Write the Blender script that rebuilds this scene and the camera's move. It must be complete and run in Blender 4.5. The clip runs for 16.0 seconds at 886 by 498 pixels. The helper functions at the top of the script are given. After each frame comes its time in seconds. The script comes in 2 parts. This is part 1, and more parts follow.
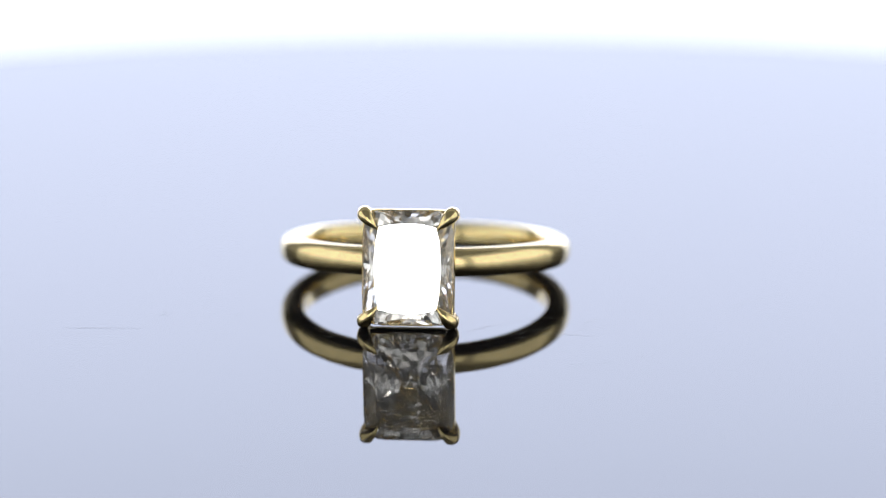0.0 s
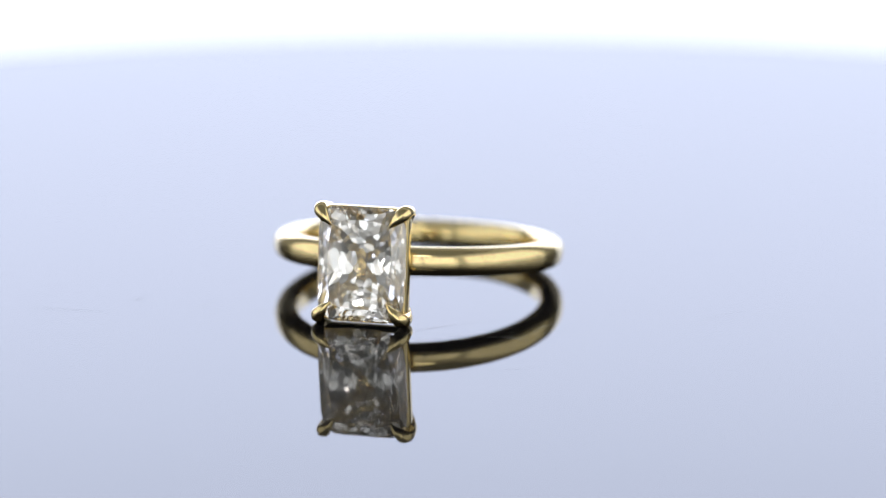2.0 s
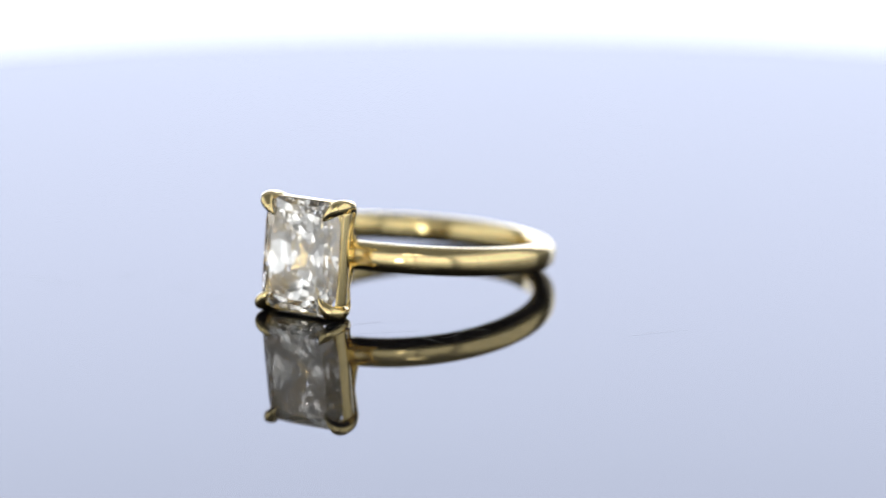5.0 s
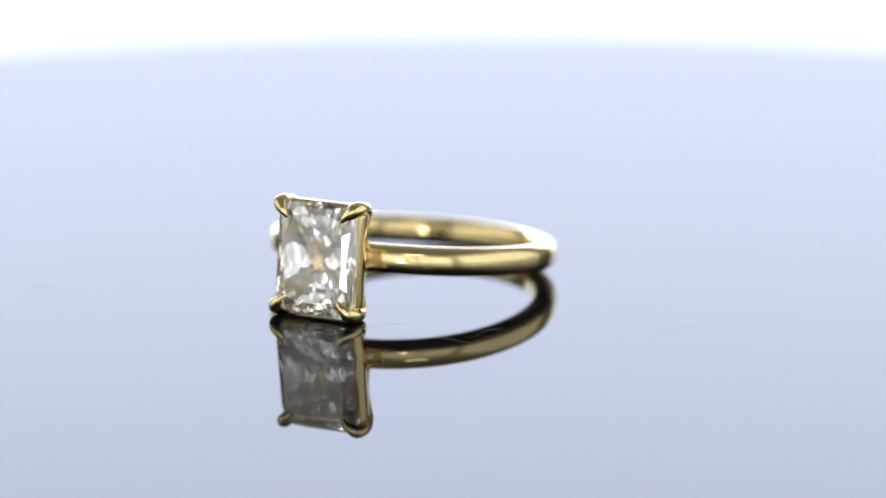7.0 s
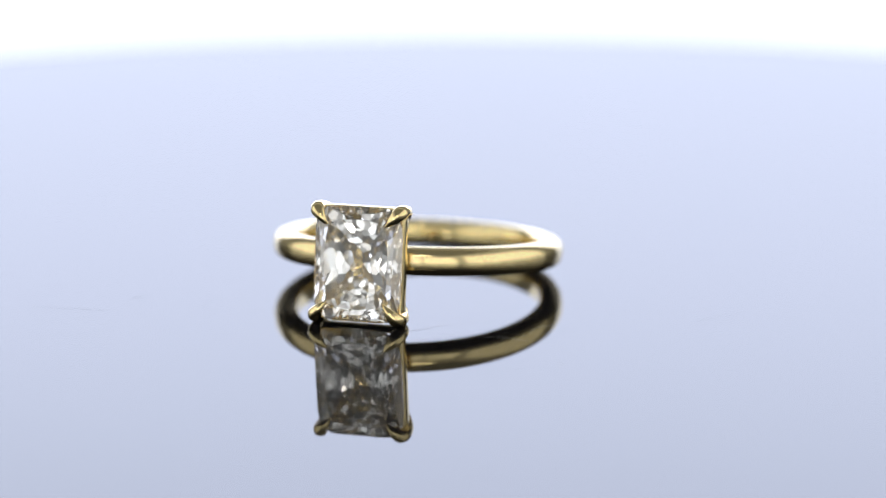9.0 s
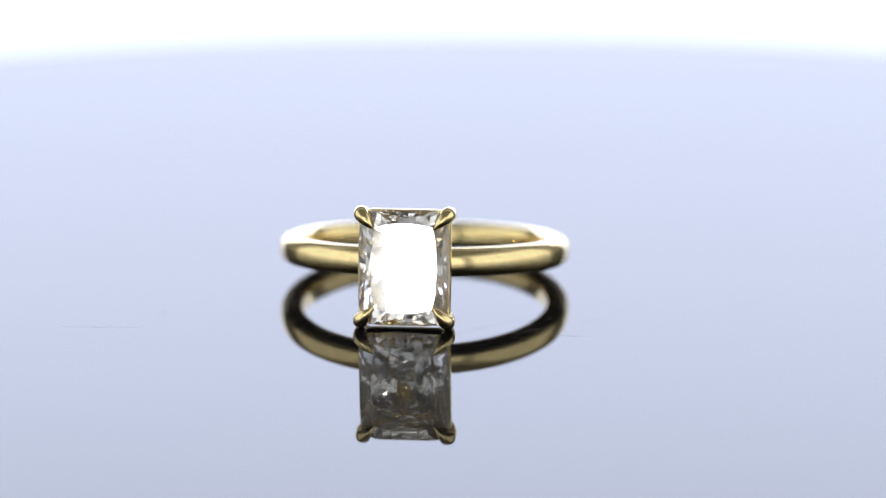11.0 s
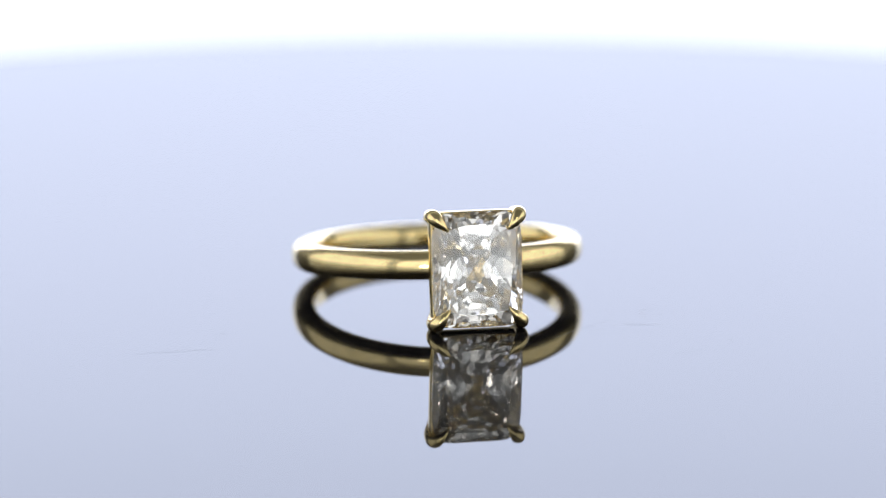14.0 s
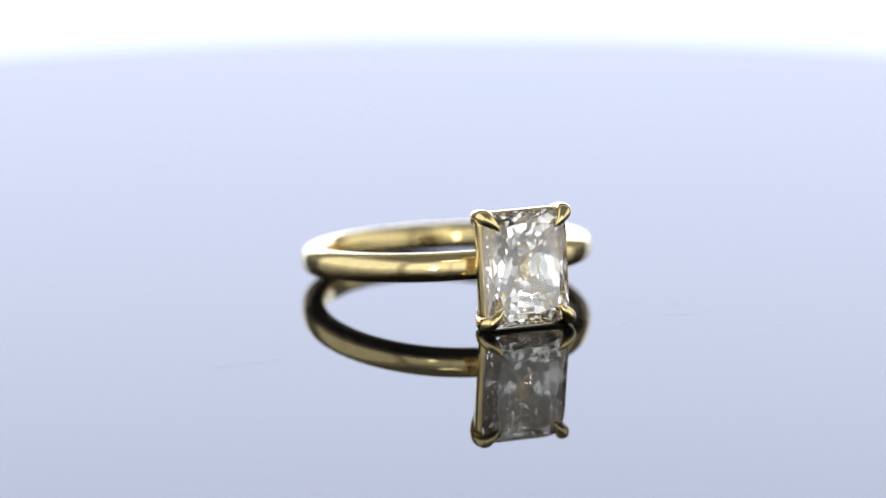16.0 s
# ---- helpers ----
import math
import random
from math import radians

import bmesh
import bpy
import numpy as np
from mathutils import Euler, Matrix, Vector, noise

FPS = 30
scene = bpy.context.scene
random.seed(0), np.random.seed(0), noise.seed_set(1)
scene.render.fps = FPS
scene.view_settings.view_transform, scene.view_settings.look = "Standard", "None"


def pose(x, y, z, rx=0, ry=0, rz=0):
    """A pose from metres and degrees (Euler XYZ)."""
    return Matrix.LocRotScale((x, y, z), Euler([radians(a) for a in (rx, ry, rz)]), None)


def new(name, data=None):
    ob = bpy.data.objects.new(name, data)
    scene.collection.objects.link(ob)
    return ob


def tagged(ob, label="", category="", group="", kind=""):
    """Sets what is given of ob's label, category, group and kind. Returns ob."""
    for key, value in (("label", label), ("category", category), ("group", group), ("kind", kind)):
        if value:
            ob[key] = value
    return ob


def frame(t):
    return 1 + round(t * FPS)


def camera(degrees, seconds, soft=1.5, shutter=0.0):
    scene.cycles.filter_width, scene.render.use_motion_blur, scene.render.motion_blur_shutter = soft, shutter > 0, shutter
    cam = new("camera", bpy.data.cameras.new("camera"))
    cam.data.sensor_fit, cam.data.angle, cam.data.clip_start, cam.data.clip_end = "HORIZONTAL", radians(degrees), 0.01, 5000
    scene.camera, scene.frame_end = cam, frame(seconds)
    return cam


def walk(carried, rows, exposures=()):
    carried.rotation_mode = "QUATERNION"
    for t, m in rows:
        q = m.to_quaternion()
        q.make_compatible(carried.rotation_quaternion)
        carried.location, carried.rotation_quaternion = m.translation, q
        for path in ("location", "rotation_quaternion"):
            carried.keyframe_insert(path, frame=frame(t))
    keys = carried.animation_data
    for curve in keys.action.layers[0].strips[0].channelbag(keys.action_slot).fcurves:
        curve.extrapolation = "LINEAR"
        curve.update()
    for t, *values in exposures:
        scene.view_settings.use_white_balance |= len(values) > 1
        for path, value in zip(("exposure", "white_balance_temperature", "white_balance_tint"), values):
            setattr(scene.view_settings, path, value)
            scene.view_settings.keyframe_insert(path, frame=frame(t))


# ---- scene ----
MM = 0.001
SECONDS = 16.0

# ---- camera: a macro lens that stands still ----
cam = camera(15.177, SECONDS, soft=1.15)
EYE = pose(0, -0.23262, 0.05690, 76.613, 0, 0.315) @ pose(0, 0, 0, 0, 0, -0.093)
walk(cam, [(0.0, EYE), (SECONDS, EYE)])
cam.data.dof.use_dof = True
cam.data.dof.focus_distance = 0.2215
cam.data.dof.aperture_fstop = 20.0

# ---- light: a glowing white backdrop, a round lamp and a bar lamp by the camera, unseen walls glowing as fill ----
world = bpy.data.worlds.new("dim_room")
world.use_nodes = True
world.node_tree.nodes["Background"].inputs[0].default_value = (0.75, 0.8, 1.0, 1)
world.node_tree.nodes["Background"].inputs[1].default_value = 0.02
scene.world = world
BACKDROP_STRENGTH = 3.25
BACKDROP_COLOUR = (0.722, 0.787, 1.0, 1)
LAMP_STRENGTH = 24.0
BAR_STRENGTH = 7.0
# added glow of the unseen walls, which fills the gold and the stone
SIDE_FILL = 0.9
DIM_FILL = 0.06
FRONT_FILL = 1.12
UPPER_FILL = 0.26
scene.view_settings.exposure = 0.0
# a diamond sends light round many times before it leaves
scene.cycles.max_bounces = 20
scene.cycles.glossy_bounces = 20
scene.cycles.transmission_bounces = 20


# ---- materials ----
def material(name):
    m = bpy.data.materials.new(name)
    m.use_nodes = True
    return m, m.node_tree.nodes, m.node_tree.links, m.node_tree.nodes["Principled BSDF"]


def bump(nodes, links, target, scale, strength, distance, detail=4.0):
    tex = nodes.new("ShaderNodeTexNoise")
    co = nodes.new("ShaderNodeTexCoord")
    links.new(co.outputs["Object"], tex.inputs["Vector"])
    tex.inputs["Scale"].default_value = scale
    tex.inputs["Detail"].default_value = detail
    b = nodes.new("ShaderNodeBump")
    b.inputs["Strength"].default_value = strength
    b.inputs["Distance"].default_value = distance
    links.new(tex.outputs["Fac"], b.inputs["Height"])
    links.new(b.outputs["Normal"], target.inputs["Normal"])
    return tex


def gold_material(name, rough, colour):
    m, nodes, links, p = material(name)
    p.inputs["Metallic"].default_value = 1.0
    tex = bump(nodes, links, p, 900.0, 0.10, 0.00003)
    mix = nodes.new("ShaderNodeMix")
    mix.data_type = "RGBA"
    mix.inputs["A"].default_value = (*colour, 1)
    mix.inputs["B"].default_value = (colour[0] * 0.93, colour[1] * 0.92, colour[2] * 0.86, 1)
    links.new(tex.outputs["Fac"], mix.inputs["Factor"])
    links.new(mix.outputs["Result"], p.inputs["Base Color"])
    fine = nodes.new("ShaderNodeTexNoise")
    fine.inputs["Scale"].default_value = 6000.0
    r = nodes.new("ShaderNodeMapRange")
    r.inputs["To Min"].default_value = rough * 0.6
    r.inputs["To Max"].default_value = rough * 1.4
    links.new(fine.outputs["Fac"], r.inputs["Value"])
    links.new(r.outputs["Result"], p.inputs["Roughness"])
    return m


def diamond_material():
    m, nodes, links, p = material("diamond")
    nodes.remove(p)
    g = nodes.new("ShaderNodeBsdfGlass")
    g.inputs["Color"].default_value = (1.0, 0.995, 0.985, 1)
    g.inputs["Roughness"].default_value = 0.0
    g.inputs["IOR"].default_value = 2.42
    links.new(g.outputs[0], nodes["Material Output"].inputs["Surface"])
    return m


def plain_material(name, colour, rough, scale=60.0, vary=0.12, ior=1.5):
    m, nodes, links, p = material(name)
    tex = bump(nodes, links, p, scale * 8, 0.15, 0.0004)
    big = nodes.new("ShaderNodeTexNoise")
    big.inputs["Scale"].default_value = scale
    mix = nodes.new("ShaderNodeMix")
    mix.data_type = "RGBA"
    mix.inputs["A"].default_value = (*colour, 1)
    mix.inputs["B"].default_value = (*[c * (1 - vary) for c in colour], 1)
    links.new(big.outputs["Fac"], mix.inputs["Factor"])
    links.new(mix.outputs["Result"], p.inputs["Base Color"])
    p.inputs["Roughness"].default_value = rough
    p.inputs["IOR"].default_value = ior
    return m


def fill_wall_material(name, glow, shade=0.80):
    """A plain unseen wall that glows as added fill light, in random patches."""
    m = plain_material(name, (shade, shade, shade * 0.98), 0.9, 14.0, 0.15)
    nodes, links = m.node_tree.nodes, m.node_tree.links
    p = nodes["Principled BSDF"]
    # bright and dim patches of glow, added to give the facets contrast
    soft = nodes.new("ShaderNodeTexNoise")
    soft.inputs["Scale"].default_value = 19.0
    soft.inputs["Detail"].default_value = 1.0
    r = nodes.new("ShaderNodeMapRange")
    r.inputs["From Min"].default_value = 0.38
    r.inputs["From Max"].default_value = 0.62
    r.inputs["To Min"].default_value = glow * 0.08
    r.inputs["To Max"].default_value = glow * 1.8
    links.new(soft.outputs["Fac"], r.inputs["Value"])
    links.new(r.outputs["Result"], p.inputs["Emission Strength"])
    # the added glow mixes warm and cool tints to colour the stone's facets
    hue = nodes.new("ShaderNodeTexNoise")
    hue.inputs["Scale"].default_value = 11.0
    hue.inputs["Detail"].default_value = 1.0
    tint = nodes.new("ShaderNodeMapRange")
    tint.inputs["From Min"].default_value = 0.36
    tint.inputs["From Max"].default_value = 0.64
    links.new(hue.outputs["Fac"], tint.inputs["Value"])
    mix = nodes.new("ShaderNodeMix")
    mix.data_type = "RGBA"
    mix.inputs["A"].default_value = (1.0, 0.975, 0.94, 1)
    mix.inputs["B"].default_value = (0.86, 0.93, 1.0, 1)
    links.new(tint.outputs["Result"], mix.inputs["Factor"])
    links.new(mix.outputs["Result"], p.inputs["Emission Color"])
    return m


def acrylic_material():
    m, nodes, links, p = material("black_acrylic")
    p.inputs["Base Color"].default_value = (0.010, 0.010, 0.012, 1)
    p.inputs["IOR"].default_value = 1.36
    co = nodes.new("ShaderNodeTexCoord")
    tex = nodes.new("ShaderNodeTexNoise")
    tex.inputs["Scale"].default_value = 70.0
    tex.inputs["Detail"].default_value = 3.0
    links.new(co.outputs["Object"], tex.inputs["Vector"])
    r = nodes.new("ShaderNodeMapRange")
    r.inputs["To Min"].default_value = 0.0
    r.inputs["To Max"].default_value = 0.03
    links.new(tex.outputs["Fac"], r.inputs["Value"])
    links.new(r.outputs["Result"], p.inputs["Roughness"])
    return m


def glow_material(name, colour, strength, radius=0.0):
    m, nodes, links, p = material(name)
    nodes.remove(p)
    e = nodes.new("ShaderNodeEmission")
    e.inputs["Color"].default_value = colour
    e.inputs["Strength"].default_value = strength
    if radius:
        # a frosted lens is brightest over its bulb
        co = nodes.new("ShaderNodeTexCoord")
        ln = nodes.new("ShaderNodeVectorMath")
        ln.operation = "LENGTH"
        links.new(co.outputs["Object"], ln.inputs[0])
        r = nodes.new("ShaderNodeMapRange")
        r.interpolation_type = "SMOOTHSTEP"
        r.inputs["From Min"].default_value = radius * 0.4
        r.inputs["From Max"].default_value = radius
        r.inputs["To Min"].default_value = strength
        r.inputs["To Max"].default_value = 0.0
        links.new(ln.outputs["Value"], r.inputs["Value"])
        links.new(r.outputs["Result"], e.inputs["Strength"])
    links.new(e.outputs[0], nodes["Material Output"].inputs["Surface"])
    return m


def backlit_material():
    """A panel with its glow graded by height, dimmer at its foot, to tune the platter's reflection and far edge."""
    m, nodes, links, p = material("backlit_panel")
    nodes.remove(p)
    e = nodes.new("ShaderNodeEmission")
    e.inputs["Color"].default_value = BACKDROP_COLOUR
    co = nodes.new("ShaderNodeTexCoord")
    sep = nodes.new("ShaderNodeSeparateXYZ")
    r = nodes.new("ShaderNodeMapRange")
    r.interpolation_type = "SMOOTHSTEP"
    r.inputs["From Min"].default_value = -0.02
    r.inputs["From Max"].default_value = 0.09
    r.inputs["To Min"].default_value = BACKDROP_STRENGTH * 0.77
    r.inputs["To Max"].default_value = BACKDROP_STRENGTH * 1.29
    links.new(co.outputs["Object"], sep.inputs[0])
    links.new(sep.outputs["Z"], r.inputs["Value"])
    foot = nodes.new("ShaderNodeMapRange")
    foot.interpolation_type = "SMOOTHSTEP"
    foot.inputs["From Min"].default_value = -0.010
    foot.inputs["From Max"].default_value = 0.012
    foot.inputs["To Min"].default_value = 0.62
    foot.inputs["To Max"].default_value = 1.0
    links.new(sep.outputs["Z"], foot.inputs["Value"])
    both = nodes.new("ShaderNodeMath")
    both.operation = "MULTIPLY"
    links.new(r.outputs["Result"], both.inputs[0])
    links.new(foot.outputs["Result"], both.inputs[1])
    links.new(both.outputs[0], e.inputs["Strength"])
    links.new(e.outputs[0], nodes["Material Output"].inputs["Surface"])
    return m


GOLD = gold_material("polished_yellow_gold", 0.13, (0.93, 0.755, 0.39))
DIAMOND = diamond_material()
ACRYLIC = acrylic_material()
BLACK_BOARD = plain_material("black_board", (0.035, 0.035, 0.036), 0.8, 9.0)
WALL = fill_wall_material("side_fill_wall", SIDE_FILL)
NORTH = fill_wall_material("back_fill_wall", DIM_FILL, 0.30)
UPPER = fill_wall_material("upper_fill_wall", UPPER_FILL, 0.5)
DIM_WING = fill_wall_material("corner_dim_panel", 0.22, 0.4)
DARK_CEILING = fill_wall_material("dark_ceiling", DIM_FILL, 0.22)
FRONT_WALL = fill_wall_material("front_fill_wall", FRONT_FILL)
TABLE = plain_material("grey_laminate", (0.16, 0.16, 0.17), 0.5, 20.0)
GREY = plain_material("grey_plastic", (0.12, 0.12, 0.13), 0.4, 40.0)
LINT = plain_material("pale_lint", (0.5, 0.5, 0.52), 0.8, 3000.0, 0.3)
SCUFF = plain_material("fine_scuff", (0.75, 0.75, 0.75), 0.6, 3000.0, 0.3)
for thin, clear in ((LINT, 0.7), (SCUFF, 0.4)):
    thin.node_tree.nodes["Principled BSDF"].inputs["Alpha"].default_value = clear
BACKLIGHT = backlit_material()
TUBE = glow_material("frosted_tube", (1.0, 0.97, 0.90, 1), BAR_STRENGTH)
FROST = glow_material("frosted_lens", (1.0, 0.97, 0.93, 1), LAMP_STRENGTH, 0.016)


# ---- builders ----
def link(name, bm, mat, parent=None, label="", smooth=False):
    me = bpy.data.meshes.new(name)
    bm.normal_update()
    bm.to_mesh(me)
    bm.free()
    me.materials.append(mat)
    if smooth:
        me.polygons.foreach_set("use_smooth", [True] * len(me.polygons))
    ob = new(name, me)
    ob.parent = parent
    if label:
        tagged(ob, label)
    return ob


def part(name, bm, mat, parent, label="", smooth=False):
    return link(name, bm, mat, parent, label, smooth)


def box(x0, x1, y0, y1, z0, z1, bevel=0.0):
    bm = bmesh.new()
    m = Matrix.LocRotScale(((x0 + x1) / 2, (y0 + y1) / 2, (z0 + z1) / 2), None, (x1 - x0, y1 - y0, z1 - z0))
    bmesh.ops.create_cube(bm, size=1.0, matrix=m)
    if bevel:
        bmesh.ops.bevel(bm, geom=bm.edges[:], offset=bevel, segments=2, affect="EDGES")
    return bm


def lathe(profile, steps=128):
    """A turned solid from (radius, height) pairs, first and last on the axis."""
    bm = bmesh.new()
    rings = []
    for r, z in profile:
        if r < 1e-9:
            rings.append([bm.verts.new((0, 0, z))])
        else:
            rings.append([bm.verts.new((r * math.cos(2 * math.pi * k / steps), r * math.sin(2 * math.pi * k / steps), z)) for k in range(steps)])
    for a, b in zip(rings, rings[1:]):
        for k in range(steps):
            j = (k + 1) % steps
            quad = [a[k % len(a)], a[j % len(a)], b[j % len(b)], b[k % len(b)]]
            seen = []
            for v in quad:
                if v not in seen:
                    seen.append(v)
            bm.faces.new(seen)
    bmesh.ops.recalc_face_normals(bm, faces=bm.faces[:])
    return bm


def sweep(points, radii, sides=16, closed=False, flat=1.0, up=Vector((0, 0, 1)), ridge=0.0):
    """A tube through points; its section is an ellipse, flat times as wide along up."""
    bm = bmesh.new()
    pts = [Vector(p) for p in points]
    n = len(pts)
    rings = []
    for i, p in enumerate(pts):
        a = pts[(i - 1) % n] if closed or i else pts[0]
        b = pts[(i + 1) % n] if closed or i < n - 1 else pts[-1]
        d = (b - a).normalized()
        s = d.cross(up)
        s = s.normalized() if s.length > 1e-6 else d.orthogonal().normalized()
        w = s.cross(d).normalized()
        r = radii[i] if isinstance(radii, (list, tuple)) else radii
        row = []
        for k in range(sides):
            a = 2 * math.pi * k / sides
            crest = 1 + ridge * math.exp(-((a - math.pi / 2) / 0.32) ** 2)
            row.append(bm.verts.new(p + r * crest * (math.cos(a) * s + flat * math.sin(a) * w)))
        rings.append(row)
    pairs = list(zip(rings, rings[1:])) + ([(rings[-1], rings[0])] if closed else [])
    for a, b in pairs:
        for k in range(sides):
            j = (k + 1) % sides
            bm.faces.new((a[k], a[j], b[j], b[k]))
    if not closed:
        bm.faces.new(rings[0])
        bm.faces.new(rings[-1])
    bmesh.ops.recalc_face_normals(bm, faces=bm.faces[:])
    return bm


def spline(points, values, per=8):
    """Catmull-Rom through points, with radii carried along."""
    pts, rad = [], []
    n = len(points)
    for i in range(n - 1):
        p = [Vector(points[max(0, min(n - 1, i + k))]) for k in (-1, 0, 1, 2)]
        v = [values[max(0, min(n - 1, i + k))] for k in (-1, 0, 1, 2)]
        for s in range(per + (i == n - 2)):
            t = s / per
            c = (-0.5 * t + t * t - 0.5 * t ** 3, 1 - 2.5 * t * t + 1.5 * t ** 3, 0.5 * t + 2 * t * t - 1.5 * t ** 3, -0.5 * t * t + 0.5 * t ** 3)
            pts.append(sum((k * q for k, q in zip(c, p)), Vector()))
            rad.append(max(1e-6, sum(k * q for k, q in zip(c, v))))
    return pts, rad


# ---- the enclosure: unseen plain walls with added fill glow, table, glowing backdrop ----
FLOOR = -0.050
tagged(link("floor", box(-0.36, 0.36, -0.60, 0.20, FLOOR - 0.012, FLOOR), TABLE), "plain grey laminate table top under the turntable", kind="structure")
# top of the unseen black strip that darkens low reflections in the gold
SKIRT = -0.025
WING = -0.44
HIGH = 0.275
# unseen dim panels, added so the band reflects a dark streak near the stone
for x in (-0.3525, 0.3525):
    tagged(link("wall_wing", box(x - 0.0075, x + 0.0075, -0.60, WING, SKIRT, HIGH), DIM_WING), "unseen dim corner panel added for the band's dark streak", kind="structure")
for name, x0, x1, y0, y1 in (("wall_west", -0.36, -0.345, -0.60, 0.20), ("wall_east", 0.345, 0.36, -0.60, 0.20), ("wall_north", -0.345, 0.345, 0.185, 0.20)):
    tagged(link(name, box(x0, x1, max(y0, WING), y1, SKIRT, HIGH), NORTH if name == "wall_north" else WALL), "unseen plain wall with added glow, dim at the back", kind="structure")
    tagged(link("dark_foot_strip", box(x0, x1, y0, y1, FLOOR, SKIRT), BLACK_BOARD), "unseen black strip at the walls' foot, added to darken reflections", kind="structure")
# unseen upper walls: less added glow, so the mirrored band stays darker
for x0, x1, y0, y1 in ((-0.36, -0.345, -0.60, 0.20), (0.345, 0.36, -0.60, 0.20), (-0.345, 0.345, 0.185, 0.20), (-0.345, 0.345, -0.60, -0.585)):
    tagged(link("wall_upper", box(x0, x1, y0, y1, HIGH, 0.45), UPPER), "unseen upper wall with a weaker added glow", kind="structure")
# out of view behind the camera; its added glow brightens the ring's front
tagged(link("wall_south", box(-0.345, 0.345, -0.60, -0.585, FLOOR, HIGH), FRONT_WALL), "unseen plain front wall glowing as added fill light", kind="structure")
# unseen and made dark to hold down the mirrored stone's brightness
tagged(link("ceiling", box(-0.36, 0.36, -0.60, 0.20, 0.45, 0.465), DARK_CEILING), "unseen ceiling kept dark for the ring's reflections", kind="structure")
tagged(link("backdrop", box(-0.125, 0.125, 0.165, 0.172, FLOOR, 0.085), BACKLIGHT), "glowing white backdrop panel behind the turntable, dimmer at its foot", "backdrop", kind="structure")


# ---- the turntable ----
def turntable():
    top = new("turntable")
    tagged(top, "round glossy black acrylic turntable reflecting the white backdrop", "turntable")
    h, r = -0.008, 0.1008
    rim = [(0, h), (r - 0.0012, h)]
    rim += [(r - 0.0003, h + 0.0004), (r, h + 0.0012), (r, -0.0010), (r - 0.0003, -0.0003), (r - 0.0010, 0.0), (0, 0.0)]
    part("platter", lathe(rim, 256), ACRYLIC, top, "glossy black acrylic disc with a polished rim")
    part("base", lathe([(0, FLOOR), (0.070, FLOOR), (0.072, FLOOR + 0.002), (0.070, h - 0.004), (0.050, h), (0, h)], 96), GREY, top, "low grey plastic turntable base", True)
    return top


TURNTABLE = turntable()


def mark(name, points, radius, mat, label):
    """A thin fibre or scuff that lies on the platter, points in millimetres from the axle."""
    radius *= 0.36 if mat is LINT else 0.38
    pts, rad = spline([(x * MM, y * MM, z * MM + radius * 0.6) for x, y, z in points], [radius * 0.7] + [radius] * (len(points) - 2) + [radius * 0.5], 6)
    part(name, sweep(pts, rad, 6), mat, TURNTABLE, label)


HAIR = "thin pale fibre lying on the glossy disc"
mark("fibre", [(-26.81, -16.47, 0), (-24.92, -16.40, 0.04), (-23.20, -16.48, 0.04), (-21.36, -16.63, 0)], 0.009 * MM, LINT, HAIR)
mark("fibre", [(0.29, -17.51, 0), (0.99, -16.78, 0.04), (1.70, -16.10, 0.04), (2.45, -15.51, 0)], 0.008 * MM, LINT, HAIR)
mark("fibre", [(2.45, -15.51, 0), (3.62, -14.54, 0.04), (5.14, -13.87, 0.04), (6.36, -13.92, 0)], 0.004 * MM, LINT, HAIR)
mark("fibre", [(-0.13, -18.88, 0), (0.19, -18.02, 0.04), (1.05, -17.01, 0.04), (2.06, -15.74, 0)], 0.007 * MM, LINT, HAIR)
mark("fibre", [(0.50, -20.15, 0), (2.11, -19.07, 0.04), (4.03, -17.65, 0.04), (5.66, -16.64, 0)], 0.008 * MM, SCUFF, HAIR)
mark("fibre", [(8.30, -16.81, 0), (8.43, -16.10, 0.04), (8.40, -15.08, 0.04), (8.78, -14.55, 0.04), (9.41, -14.00, 0)], 0.008 * MM, SCUFF, HAIR)
mark("fibre", [(6.49, -17.96, 0), (7.22, -18.25, 0.04), (8.07, -18.49, 0.04), (8.82, -18.62, 0)], 0.008 * MM, SCUFF, HAIR)
mark("fibre", [(6.29, -18.21, 0), (7.06, -18.21, 0.04), (8.04, -18.50, 0)], 0.006 * MM, SCUFF, HAIR)
mark("fibre", [(8.19, -16.67, 0), (8.31, -15.32, 0.04), (9.00, -14.64, 0.04), (9.77, -14.15, 0)], 0.006 * MM, SCUFF, HAIR)
mark("fibre", [(18.67, -11.15, 0), (19.26, -10.20, 0.04), (20.12, -9.24, 0.04), (21.42, -7.98, 0)], 0.008 * MM, LINT, HAIR)
mark("fibre", [(6.88, -26.03, 0), (8.23, -25.74, 0.04), (9.58, -25.23, 0)], 0.006 * MM, LINT, HAIR)
mark("lint_speck", [(11.45, -23.80, 0), (11.78, -23.74, 0.04), (11.74, -24.28, 0)], 0.010 * MM, LINT, "small curled speck of lint")
mark("lint_speck", [(-20.00, -11.72, 0), (-20.35, -12.63, 0.04), (-20.72, -13.35, 0)], 0.009 * MM, LINT, "small curled speck of lint")
mark("lint_speck", [(-20.40, -12.98, 0), (-20.08, -12.88, 0.04), (-19.88, -13.03, 0)], 0.009 * MM, LINT, "small curled speck of lint")
mark("lint_speck", [(-14.94, -12.18, 0), (-15.34, -13.40, 0.04), (-15.69, -14.64, 0)], 0.010 * MM, SCUFF, "small curled speck of lint")
mark("lint_speck", [(-14.09, -14.04, 0), (-14.40, -14.59, 0.04), (-14.56, -15.11, 0)], 0.008 * MM, SCUFF, "small curled speck of lint")
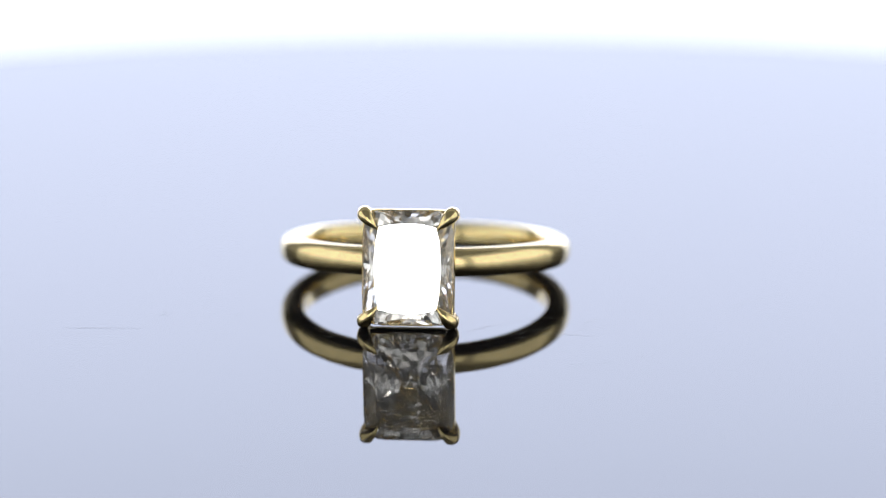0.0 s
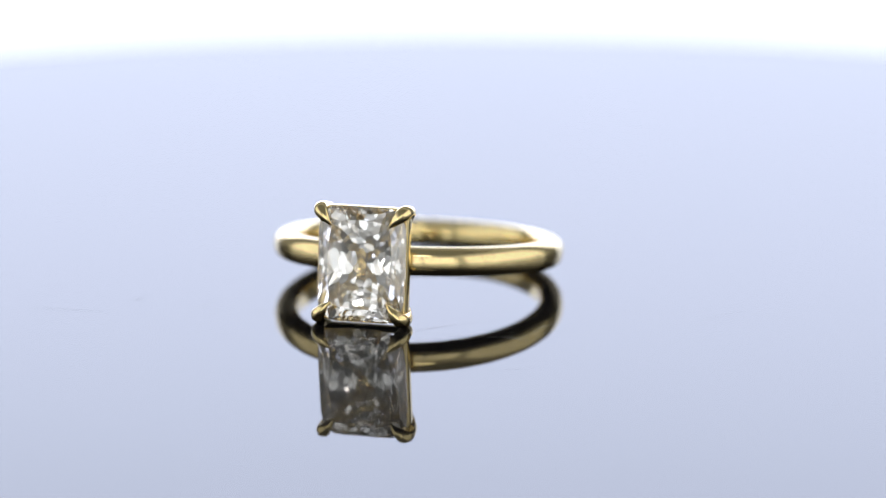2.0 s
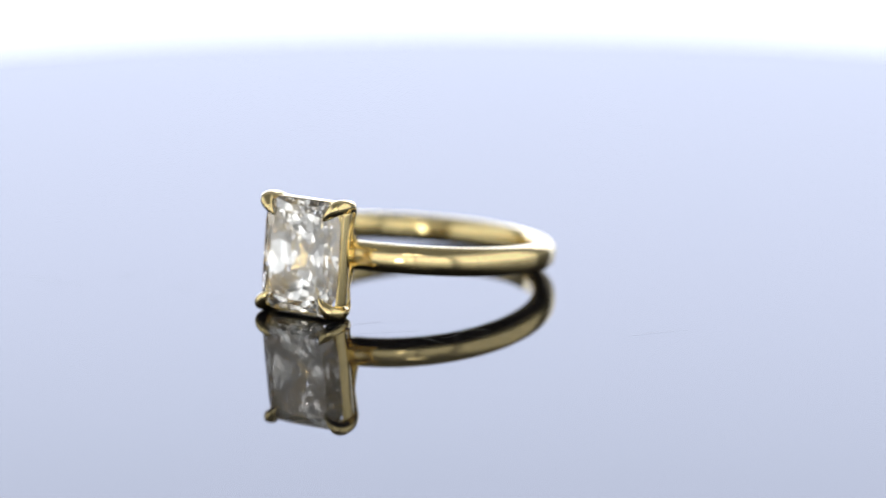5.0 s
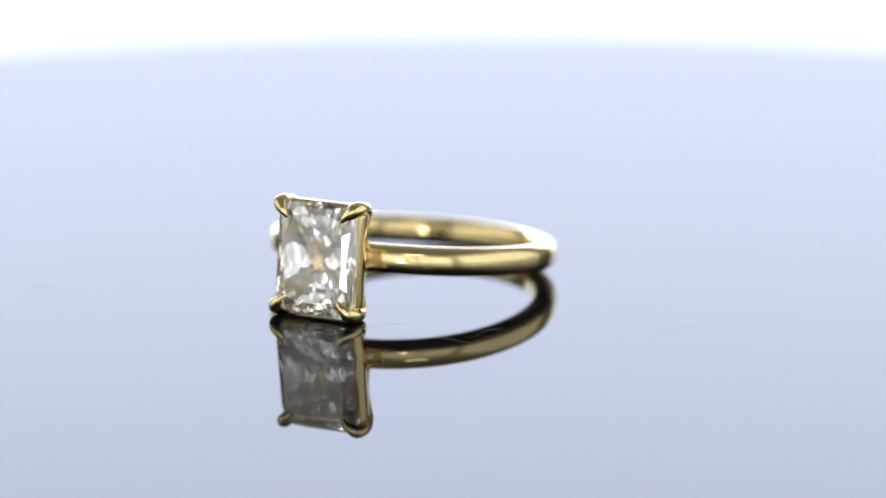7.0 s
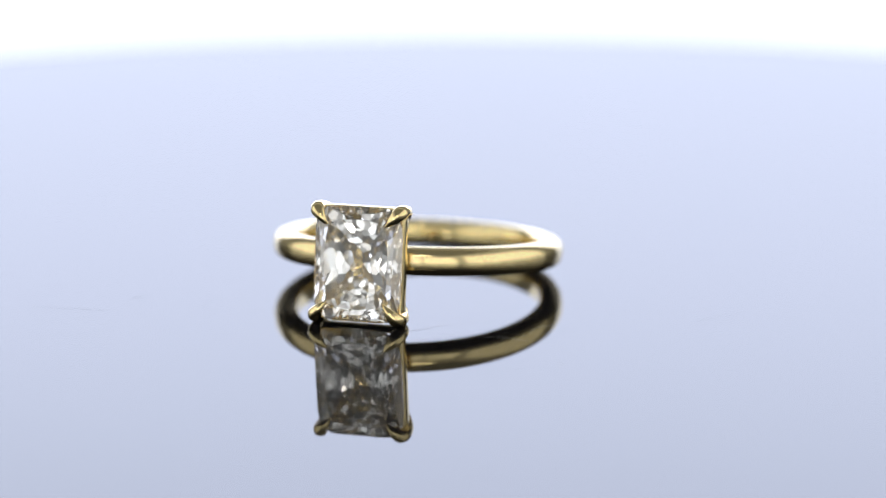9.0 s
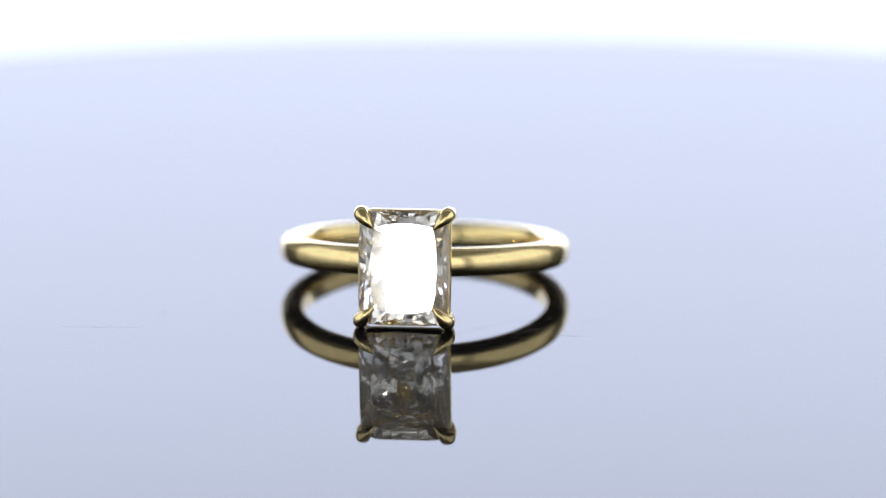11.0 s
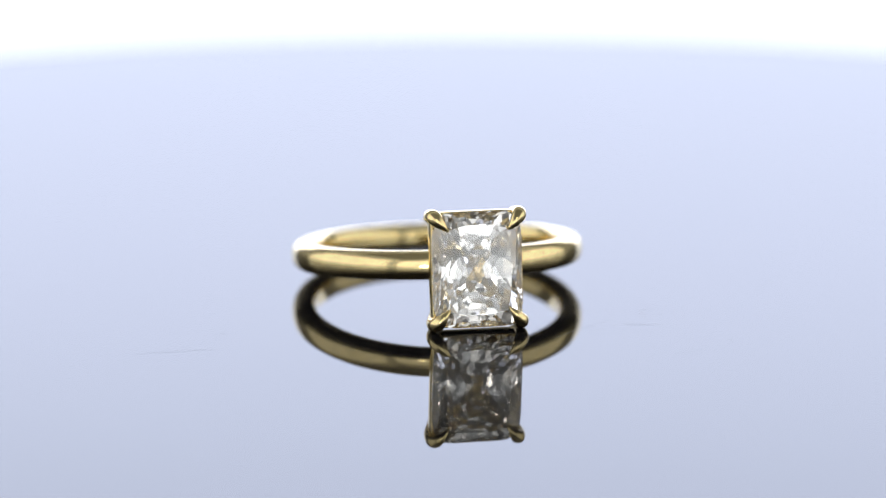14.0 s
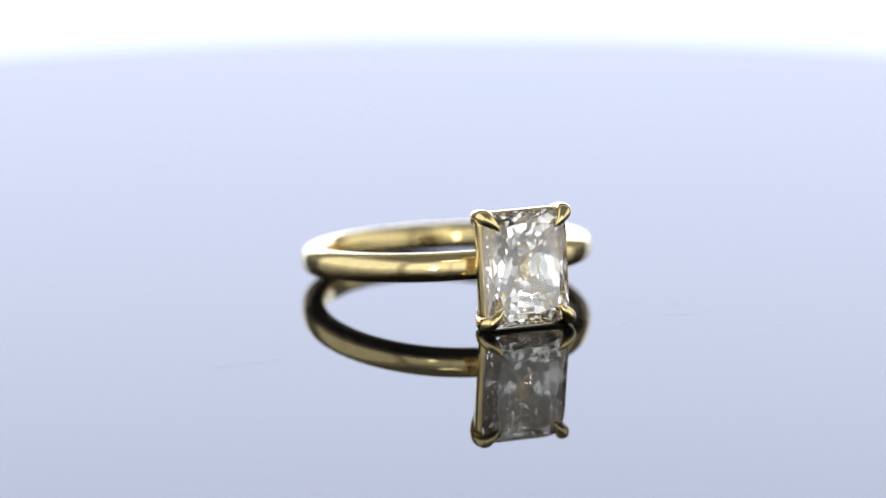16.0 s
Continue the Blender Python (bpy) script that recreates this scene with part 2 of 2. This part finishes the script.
mark("lint_speck", [(-10.93, -14.18, 0), (-11.19, -14.87, 0.04), (-11.34, -15.45, 0)], 0.009 * MM, LINT, "small curled speck of lint")
mark("lint_speck", [(6.03, -13.81, 0), (6.22, -13.91, 0.04), (6.38, -14.02, 0)], 0.010 * MM, LINT, "small curled speck of lint")
mark("lint_speck", [(-9.48, -16.83, 0), (-9.20, -18.60, 0.04), (-8.35, -18.85, 0)], 0.006 * MM, SCUFF, "small curled speck of lint")
for i in range(34):
    a, l = random.uniform(0.2, 1.0), random.uniform(0.3, 1.4)
    x = random.uniform(3.0, 11.5)
    y = -18.6 + (x - 3.0) * 0.42 + random.uniform(-1.4, 1.4)
    dx, dy = l * math.cos(a) / 2, l * math.sin(a) / 2
    mark("scuff", [(x - dx, y - dy, 0), (x, y + random.uniform(-0.05, 0.05), 0), (x + dx, y + dy, 0)], random.uniform(0.002, 0.0045) * MM, SCUFF, "fine scuff on the glossy disc")


# ---- the ring: local x across, -y out towards the stone, z along the finger ----
R_OUT, R_IN, WIDE = 10.31, 8.62, 2.02
HEAD = 0.11  # the setting sits a little above the middle of the band
STONE_X, STONE_Z, GIRDLE = 3.08, 3.92, 13.87


def shank():
    bm = bmesh.new()
    steps, sides = 288, 48
    mid, half = (R_OUT + R_IN) / 2, (R_OUT - R_IN) / 2
    rings = []
    for i in range(steps):
        a = 2 * math.pi * i / steps
        row = []
        for k in range(sides):
            b = 2 * math.pi * k / sides
            c, s = math.cos(b), math.sin(b)
            e = 2 / (2.2 if c > 0 else 3.2)
            r = mid + half * math.copysign(abs(c) ** e, c)
            z = WIDE / 2 * math.copysign(abs(s) ** (2 / 2.5), s)
            row.append(bm.verts.new((r * MM * math.sin(a), -r * MM * math.cos(a), z * MM)))
        rings.append(row)
    for i in range(steps):
        p, q = rings[i], rings[(i + 1) % steps]
        for k in range(sides):
            j = (k + 1) % sides
            bm.faces.new((p[k], p[j], q[j], q[k]))
    bmesh.ops.recalc_face_normals(bm, faces=bm.faces[:])
    return bm


def cut(bm, co, no):
    """Grind one flat facet: take away what lies beyond the plane."""
    res = bmesh.ops.bisect_plane(bm, geom=bm.verts[:] + bm.edges[:] + bm.faces[:], dist=1e-6, plane_co=co, plane_no=no, clear_outer=True)
    edges = [e for e in res["geom_cut"] if isinstance(e, bmesh.types.BMEdge) and e.is_boundary]
    if len(edges) > 2:
        bmesh.ops.edgeloop_fill(bm, edges=edges)


def stone():
    """A radiant cut, ground plane by plane. Millimetres; y is outwards from the girdle here."""
    bm = bmesh.new()
    bmesh.ops.create_cube(bm, size=1.0, matrix=Matrix.LocRotScale((0, -0.8, 0), None, (2 * STONE_X, 5.4, 2 * STONE_Z)))
    corner = 0.78

    def reach(a):
        c, s = abs(math.cos(a)), abs(math.sin(a))
        return max(STONE_X * c + (STONE_Z - corner) * s, (STONE_X - corner) * c + STONE_Z * s)

    def facet(azimuth, slope, y, shrink=0.0):
        a, b = radians(azimuth), radians(abs(slope))
        side = Vector((math.cos(a), 0, math.sin(a)))
        no = side * math.sin(b) + Vector((0, math.copysign(math.cos(b), slope), 0))
        cut(bm, side * (reach(a) - shrink) + Vector((0, y, 0)), no)

    for a in (45, 135, 225, 315):
        facet(a, 90, 0)
    cut(bm, Vector((0, 0.615, 0)), Vector((0, 1, 0)))
    for a in (0, 90, 180, 270):
        facet(a, 37.6, 0.06)
        for d in (-3, 3):
            facet(a + d, 23.9, 0.329, 0.35)
        for d in (-12.3, 12.3):
            facet(a + d, 22.6, 0.199, 0.20)
    for a in (45, 135, 225, 315):
        facet(a, 31.5, 0.06)
    # pavilion: rings of facets laid against a rounded bowl, the slopes alternating from facet to facet
    deep, power = 3.200, 1.5693
    hand = np.random.default_rng(5531)
    for level, count, phase, step, square in ((0.948, 20, 0.0, 0.035, 3.61), (0.779, 16, 0.5, 0.023, 3.24), (0.626, 24, 0.0, 0.030, 3.17), (0.487, 16, 0.0, 0.036, 3.17), (0.352, 16, 0.5, 0.097, 3.23), (0.154, 8, 0.5, 0.013, 2.69)):
        for k in range(count):
            a = 2 * math.pi * (k + phase) / count + hand.uniform(-1, 1) * 0.0169
            r = level + hand.uniform(-1, 1) * 0.0064
            cx = math.copysign(abs(math.cos(a)) ** (2 / square), math.cos(a))
            cz = math.copysign(abs(math.sin(a)) ** (2 / square), math.sin(a))
            gx = math.copysign(abs(cx) ** (square - 1), cx) / STONE_X
            gz = math.copysign(abs(cz) ** (square - 1), cz) / STONE_Z
            g = deep * power * r ** (power - 1) * (1 + step * (-1) ** k + hand.uniform(-1, 1) * 0.0231)
            w = hand.uniform(-1, 1) * 0.030
            gx, gz = gx - w * gz, gz + w * gx
            cut(bm, Vector((STONE_X * r * cx, -0.07 - deep * (1 - r ** power), STONE_Z * r * cz)), Vector((gx * g, -1, gz * g)).normalized())
    bmesh.ops.remove_doubles(bm, verts=bm.verts[:], dist=0.004)
    bmesh.ops.dissolve_degenerate(bm, dist=0.002, edges=bm.edges[:])
    bmesh.ops.recalc_face_normals(bm, faces=bm.faces[:])
    bm.transform(Matrix.Translation((0, -GIRDLE * MM, HEAD * MM)) @ Matrix.Diagonal((MM, -MM, MM, 1)))
    bmesh.ops.reverse_faces(bm, faces=bm.faces[:])
    bmesh.ops.recalc_face_normals(bm, faces=bm.faces[:])
    return bm


def prong(sx, sz):
    """A claw: a wire from the shank, along the stone's corner, folded to a point over the crown."""
    path = [(1.05, 9.5, 0.80), (1.75, 11.0, 1.9), (2.74, 12.30, 3.38), (2.97, 13.22, 3.62), (2.88, 14.16, 3.57), (2.56, 14.52, 3.20), (2.22, 14.56, 2.82), (2.02, 14.48, 2.58)]
    rad = [0.50, 0.42, 0.42, 0.49, 0.51, 0.37, 0.18, 0.03]
    pts, r = spline([(sx * x * MM, -y * MM, (sz * z + HEAD) * MM) for x, y, z in path], [v * MM for v in rad], 8)
    return sweep(pts, r, 32, False, 0.92, Vector((0.62 * sx, -0.6, 0.62 * sz)), 0.07)


def rail(x, z, y, corner, radius, flat, bead=0.0):
    """A closed wire round the stone, a rectangle with rounded corners; bead: the pitch of its fine beading."""
    pts = []
    for cx, cz, start in ((1, 1, 0), (-1, 1, 90), (-1, -1, 180), (1, -1, 270)):
        for k in range(9):
            a = radians(start + 90 * k / 8)
            pts.append(Vector((cx * (x - corner) + corner * math.cos(a), -y, cz * (z - corner) + corner * math.sin(a) + HEAD)))
    radii = radius * MM
    if bead:
        path, radii = [], []
        for p, q in zip(pts, pts[1:] + pts[:1]):
            n = max(1, round((q - p).length / bead * 4))
            for k in range(n):
                path.append(p.lerp(q, k / n))
                radii.append(radius * MM * (0.84, 0.97, 1.04, 0.97)[len(radii) % 4])
        pts = path
    return sweep([p * MM for p in pts], radii, 10 if bead else 14, True, flat, Vector((0, 1, 0)))


def cup():
    """A flared gold cup added under the stone to tint its facets gold: an inner and an outer skin, closed at the rim.
    """
    bm = bmesh.new()
    rows = []
    for x, z, y in ((1.05, 0.95, 9.8), (1.45, 1.60, 10.4), (1.68, 2.00, 10.90), (1.66, 1.97, 10.95), (1.56, 1.86, 10.90), (1.20, 1.35, 10.50), (0.75, 0.70, 10.12)):
        row = []
        for k in range(48):
            a = 2 * math.pi * k / 48
            c, d = math.cos(a), math.sin(a)
            row.append(bm.verts.new((x * math.copysign(abs(c) ** 0.55, c) * MM, -y * MM, z * math.copysign(abs(d) ** 0.55, d) * MM)))
        rows.append(row)
    for p, q in zip(rows, rows[1:]):
        for k in range(48):
            j = (k + 1) % 48
            bm.faces.new((p[k], p[j], q[j], q[k]))
    bm.faces.new(rows[0])
    bm.faces.new(rows[-1])
    bmesh.ops.recalc_face_normals(bm, faces=bm.faces[:])
    return bm


def diamond_ring():
    top = new("diamond_ring")
    tagged(top, "yellow gold solitaire ring with a rectangular diamond lying on its side", "ring")
    part("shank", shank(), GOLD, top, "plain polished yellow gold band", True)
    part("stone", stone(), DIAMOND, top, "clear faceted rectangular diamond with cut corners")
    for sx in (-1, 1):
        for sz in (-1, 1):
            part("prong", prong(sx, sz), GOLD, top, "pointed gold claw folded over the stone's corner", True)
    part("gallery_rail", rail(2.93, 3.72, 13.02, 0.75, 0.18, 3.4), GOLD, top, "smooth gold band under the stone's edge", True)
    part("beaded_rail", rail(2.97, 3.80, 13.68, 0.80, 0.10, 1.3, 0.16), GOLD, top, "finely beaded gold wire against the stone's edge", True)
    part("cup", cup(), GOLD, top, "flared gold cup under the stone", True)
    return top


RING = diamond_ring()


# ---- the lamp beside the camera ----
def round_lamp():
    eye = Vector((LAMP_X, LAMP_Y, LAMP_Z))
    top = new("round_lamp")
    top.location = (LAMP_X, LAMP_Y, FLOOR)
    tagged(top, "small round frosted lamp on a short grey stand", "lamp")
    up = LAMP_Z - FLOOR
    part("foot", lathe([(0, 0), (0.03, 0), (0.03, 0.003), (0.028, 0.005), (0, 0.005)], 48), GREY, top)
    part("stem", lathe([(0, 0.004), (0.004, 0.004), (0.004, up - 0.02), (0, up - 0.02)], 24), GREY, top)
    turn = (Vector((-0.0035, -0.0175, 0.004)) - eye).to_track_quat("Z", "Y").to_matrix().to_4x4()
    hood = part("hood", lathe([(0, -0.02), (0.018, -0.018), (0.026, -0.004), (0.026, 0.002), (0.0245, 0.002), (0.0245, -0.002), (0, -0.002)], 64), GREY, top)
    hood.matrix_basis = Matrix.Translation((0, 0, up)) @ turn
    lens = part("lens", lathe([(0, -0.001), (0.024, -0.001), (0.024, 0.0), (0, 0.0015)], 64), FROST, top, "glowing frosted lens")
    lens.matrix_basis = Matrix.Translation((0, 0, up)) @ turn
    return top


LAMP_X, LAMP_Y, LAMP_Z = -0.0519, -0.3127, 0.0093
round_lamp()


# ---- the bar lamp above the camera, on its own stand ----
def bar_lamp():
    top = new("bar_lamp")
    top.location = (0.02, -0.33, FLOOR)
    tagged(top, "short frosted bar lamp on a grey arm above the camera", "lamp")
    up = 0.195 - FLOOR
    part("foot", lathe([(0, 0), (0.04, 0), (0.04, 0.003), (0.037, 0.006), (0, 0.006)], 48), GREY, top)
    part("stem", lathe([(0, 0.005), (0.005, 0.005), (0.005, up), (0.003, up + 0.004), (0, up + 0.005)], 24), GREY, top)
    part("arm", sweep([(0, 0, up - 0.01), (-0.004, 0.03, up - 0.004), (-0.008, 0.068, up - 0.008)], 0.0035, 12), GREY, top, "", True)
    hood = part("hood", box(-0.046, 0.046, -0.014, 0.014, -0.002, 0.014, 0.003), GREY, top)
    tube = part("tube", box(-0.040, 0.040, -0.009, 0.009, -0.006, -0.0015, 0.0018), TUBE, top, "glowing frosted tube cover")
    place = Vector((-0.008, 0.068, up - 0.012))
    aim = Vector((0, -0.013, 0.004)) - (top.location + place)
    turn = aim.to_track_quat("-Z", "Y").to_matrix().to_4x4()
    hood.matrix_basis = tube.matrix_basis = Matrix.Translation(place) @ turn
    return top


bar_lamp()


# ---- the turntable swings slowly to and fro and carries the ring ----
def motions():
    speed, back = 0.0979, 5.579
    cx, cy, cz = -2.527 * MM, -2.660 * MM, 2.265 * MM
    times = sorted({k * 0.5 for k in range(33)} | {5.25, 5.4, back, 5.75, 5.9})
    table, ring = [], []
    for t in times:
        a = speed * (abs(t - back) - 5.559)
        c, s = math.cos(a), math.sin(a)
        table.append((t, pose(0, 0, 0, 0, 0, math.degrees(a))))
        ring.append((t, pose(c * cx - s * cy, s * cx + c * cy, cz, -7.30, 0, -4.356 + math.degrees(a))))
    walk(TURNTABLE, table)
    walk(RING, ring)


motions()
